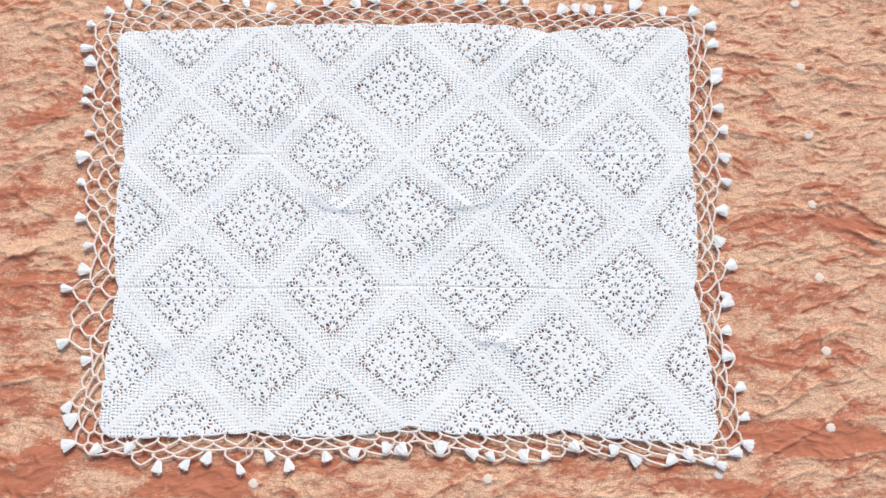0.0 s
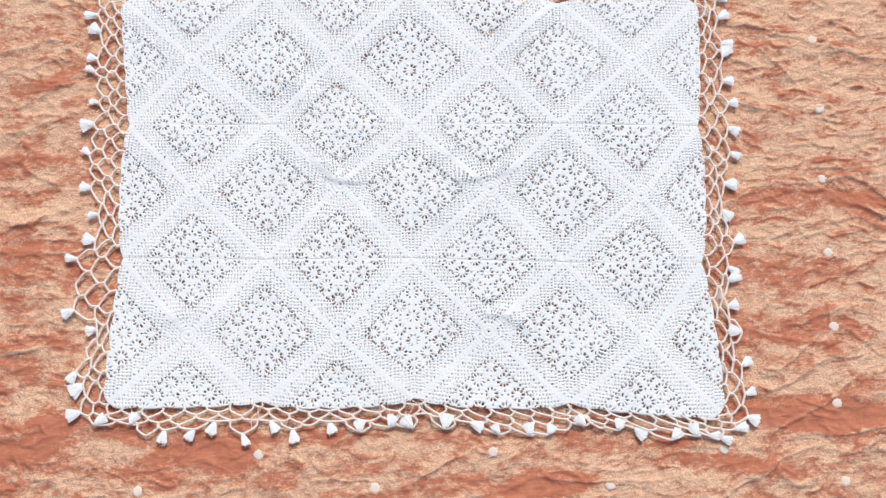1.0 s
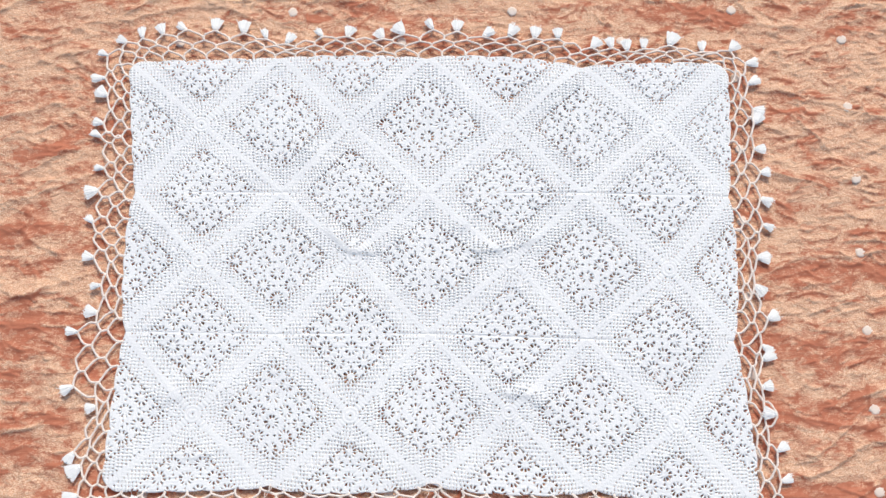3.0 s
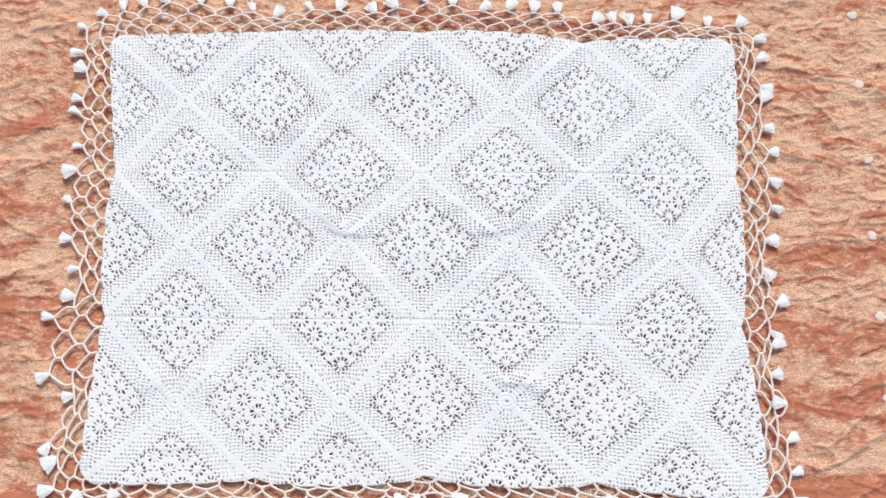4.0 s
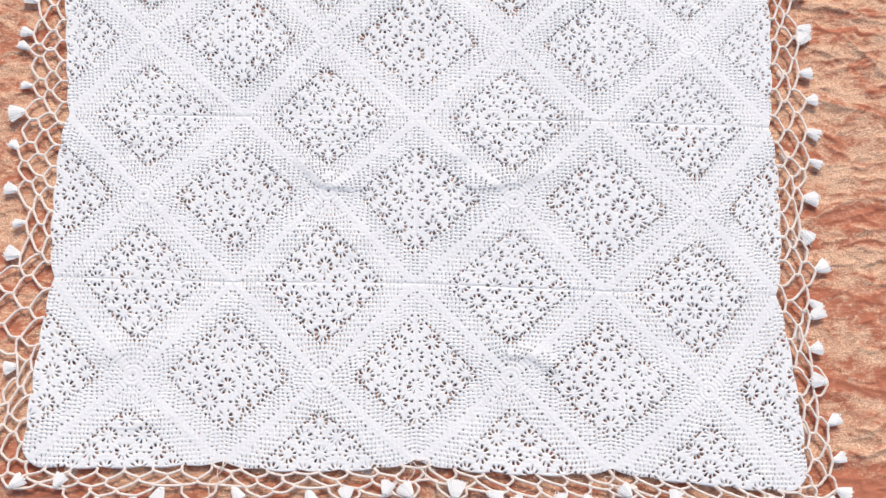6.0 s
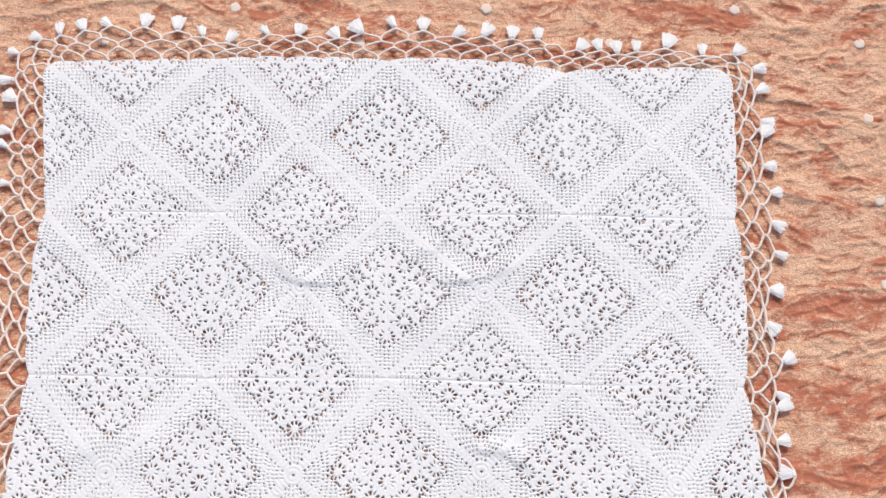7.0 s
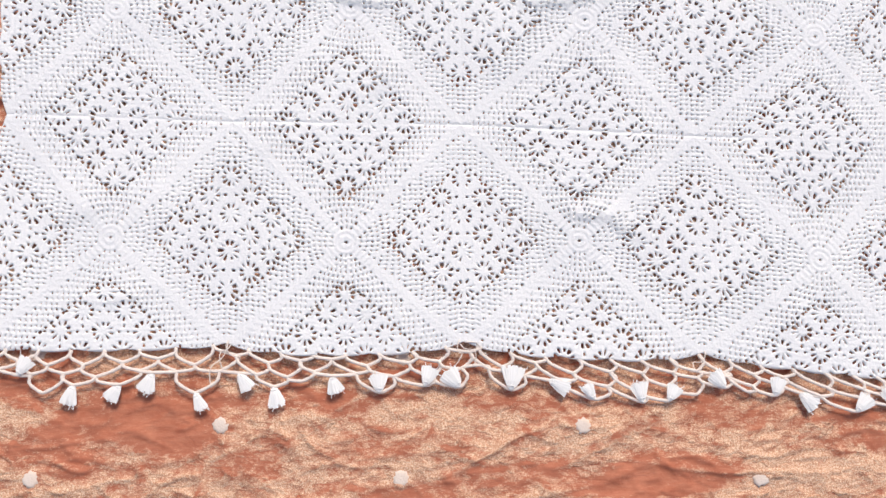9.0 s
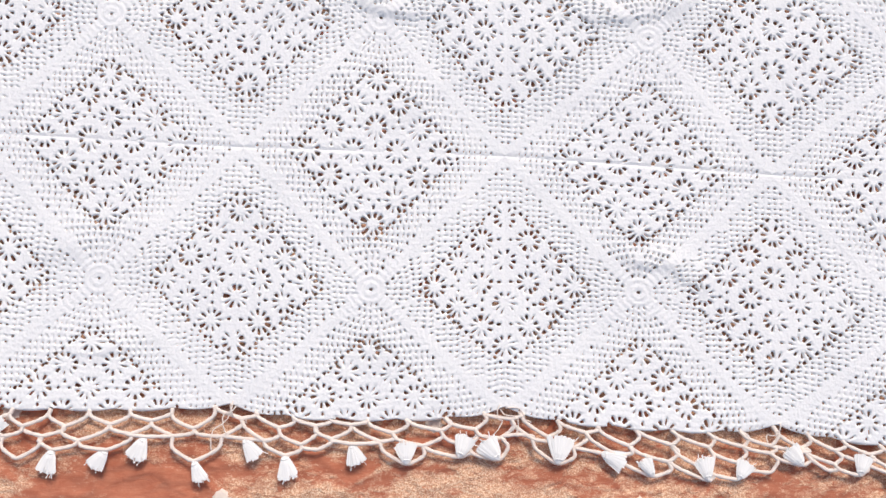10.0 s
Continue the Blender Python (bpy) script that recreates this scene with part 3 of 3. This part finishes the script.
def tube(name, points, radius, material, sides=6):
    """A round cord along the points."""
    pts = np.array([(p[0], p[1], p[2]) for p in points])
    tang = np.gradient(pts, axis=0)
    tang /= np.linalg.norm(tang, axis=1)[:, None] + 1e-9
    side = np.cross(tang, (0, 0, 1.0))
    side /= np.linalg.norm(side, axis=1)[:, None] + 1e-9
    up = np.cross(side, tang)
    ang = np.arange(sides) / sides * 2 * math.pi
    rr = np.array([radius * (1 + 0.16 * math.sin(2.4 * i)) for i in range(len(pts))])[:, None, None]
    ring = pts[:, None, :] + rr * (np.cos(ang)[None, :, None] * side[:, None, :] + np.sin(ang)[None, :, None] * up[:, None, :])
    n = len(pts)
    faces = [(i * sides + j, (i + 1) * sides + j, (i + 1) * sides + (j + 1) % sides, i * sides + (j + 1) % sides)
             for i in range(n - 1) for j in range(sides)]
    faces += [tuple(range(sides)), tuple((n - 1) * sides + j for j in range(sides))[::-1]]
    me = bpy.data.meshes.new(name)
    me.from_pydata(ring.reshape(-1, 3).tolist(), [], faces)
    for f in me.polygons:
        f.use_smooth = True
    me.materials.append(material)
    return me


def loop_points(a, top, b, za, zt, zb):
    """A slack loop from a over top to b, flattened at its top."""
    out = (top - between(a, b, 0.5))
    run = b - a
    ctrl = [a, a + out * 0.26, a + run * 0.018 + out * 0.46, a + run * 0.12 + out * 0.65, a + run * 0.31 + out * 0.87, top + out * 0.02,
            b - run * 0.31 + out * 0.87, b - run * 0.12 + out * 0.65, b - run * 0.018 + out * 0.46, b + out * 0.26, b]
    zs = [za, za + 0.0002, za + 0.0004, (za + zt) / 2 + 0.0004, zt, zt + 0.0005, zt, (zb + zt) / 2 + 0.0004, zb + 0.0004, zb + 0.0002, zb]
    ctrl = [Vector((p.x, p.y, z)) for p, z in zip(ctrl, zs)]
    pts = []
    for i in range(len(ctrl) - 1):
        p0, p1, p2, p3 = ctrl[max(0, i - 1)], ctrl[i], ctrl[i + 1], ctrl[min(len(ctrl) - 1, i + 2)]
        for t in (0.0, 0.5):
            pts.append(0.5 * (2 * p1 + (p2 - p0) * t + (2 * p0 - 5 * p1 + 4 * p2 - p3) * t * t + (3 * p1 - p0 - 3 * p2 + p3) * t ** 3))
    pts.append(ctrl[-1])
    return pts


CORD_R = 0.00135


def level():
    return rng.uniform(-0.0002, 0.0012)


for k in range(COUNT):
    prev = (k - 1) % COUNT
    nxt = (k + 1) % COUNT
    za, zb, zc = level(), level(), level()
    part("net_loop", tube("net_loop", loop_points(feet[prev], first[k], feet[k], 0.0006, za, 0.0006), CORD_R, CORD), cloth)
    part("net_loop", tube("net_loop", loop_points(first[k], second[k], first[nxt], za, zb, za), CORD_R, CORD), cloth)
    part("net_loop", tube("net_loop", loop_points(second[prev], apex[k], second[k], zb, zc, zb), CORD_R, CORD), cloth)


def tassel_meshes(seed):
    """A tuft of cut threads that flares from a bound neck at the origin along +x, and the binding."""
    rng = random.Random(seed)
    long, spread = rng.uniform(0.0145, 0.0180), rng.choice((0.20, 0.24, 0.28, 0.34))
    bm = bmesh.new()

    reach = 1.5 * spread

    def thread(yaw, layer, length, r0, r1, stray=0.0):
        """One cut thread: it leaves the neck sideways, then runs straight, on its layer of the flattened bundle."""
        sway, roll = rng.uniform(-0.0008, 0.0008), rng.uniform(-0.4, 0.4)
        ring_old = None
        for i in range(6):
            t = i / 5
            y = yaw * long * 0.92 * t ** 0.55 + sway * t * t + stray * t ** 3
            z = 0.0012 + layer * 0.0023 * max(0.15, 1 - (yaw / reach) ** 2) * min(1.0, 0.25 + 2.2 * t) * (1.0 - 0.25 * t)
            r = r0 + (r1 - r0) * t
            ring = [bm.verts.new((length * t, y + r * math.cos(a), z + r * math.sin(a))) for a in (0.5 + roll, 2.6 + roll, 4.7 + roll)]
            if ring_old:
                for j in range(3):
                    bm.faces.new((ring_old[j], ring_old[(j + 1) % 3], ring[(j + 1) % 3], ring[j]))
            ring_old = ring
        bm.faces.new(ring_old)

    for k in range(74):
        yaw = rng.uniform(-1, 1) * reach
        thread(yaw, 1.0 if k % 2 else rng.uniform(-0.8, 0.9), long * rng.uniform(0.86, 1.06) * (1 - 0.10 * (yaw / reach) ** 2), 0.00052, 0.00066)
    for _ in range(5):
        thread(rng.uniform(-1, 1) * reach, rng.uniform(0.0, 1.1), long * rng.uniform(0.9, 1.22), 0.00036, 0.00034, rng.uniform(-0.004, 0.004))
    # the packed middle of the bundle
    rings = []
    for t in (0.0, 0.12, 0.3, 0.5, 0.66, 0.76):
        w, h = 0.0010 + reach * long * 0.74 * t ** 0.55, 0.0009 + 0.0008 * min(1.0, 3 * t)
        rings.append([bm.verts.new((long * t + rng.uniform(-0.0004, 0.0004), w * math.cos(a), 0.0012 + h * math.sin(a) * (0.9 + 0.2 * rng.random())))
                      for a in [2 * math.pi * i / 10 for i in range(10)]])
    for a, b in zip(rings, rings[1:]):
        for i in range(10):
            bm.faces.new((a[i], a[(i + 1) % 10], b[(i + 1) % 10], b[i]))
    bm.faces.new(rings[-1])
    me = bpy.data.meshes.new("tassel")
    bm.to_mesh(me)
    bm.free()
    me.materials.append(TUFT)
    for f in me.polygons:
        f.use_smooth = False
    neck = tube("binding", [Vector((0.0022 + 0.0017 * math.cos(a) * 0.5, 0.0021 * math.sin(a), 0.0012 + 0.0020 * math.cos(a))) for a in
                            [2 * math.pi * i / 10 for i in range(11)]], 0.0006, TUFT, 5)
    return me, neck


KINDS = [tassel_meshes(300 + k) for k in range(9)]
for k in range(COUNT):
    if bare[k]:
        continue
    d = spots[k] - apex[k]
    turn = math.degrees(math.atan2(d.y, d.x)) + rng.choice((-1, 1)) * rng.uniform(0, 38)
    skirt, neck = KINDS[rng.randrange(len(KINDS))]
    t = part("tassel", skirt, cloth, "lying back over the net" if inward[k] else "")
    size = rng.uniform(0.84, 1.08)
    t.matrix_local = pose(apex[k].x, apex[k].y, 0.0012 if inward[k] else rng.uniform(-0.0016, 0.0002), 0, 0, turn) @ Matrix.Diagonal((size, size * rng.uniform(0.9, 1.15), size, 1))
    part("binding", neck, t)


# ---- loose yarn ends at the joins ----
def yarn_tail(x, y, lean, long, seed):
    rng = random.Random(seed)
    pts = []
    for i in range(9):
        t = i / 8
        pts.append(Vector((x + lean * t + 0.0035 * math.sin(5.5 * t + seed), y - long * t + 0.002 * math.sin(9 * t + 2 * seed), 0.0030 - 0.0022 * t + rng.uniform(0, 0.0005))))
    part("yarn_tail", tube("yarn_tail", pts, 0.00045, CORD, 5), cloth)


for x, y, lean, long, seed in ((-0.180, -0.253, -0.010, 0.032, 1), (-0.178, -0.253, -0.004, 0.022, 2), (-0.177, -0.253, 0.006, 0.014, 3),
                               (0.002, -0.252, -0.006, 0.016, 4), (0.003, -0.252, 0.010, 0.018, 5), (0.004, -0.251, 0.020, 0.012, 6),
                               (0.187, -0.260, -0.004, 0.012, 7)):
    yarn_tail(x, y, lean, long, seed)
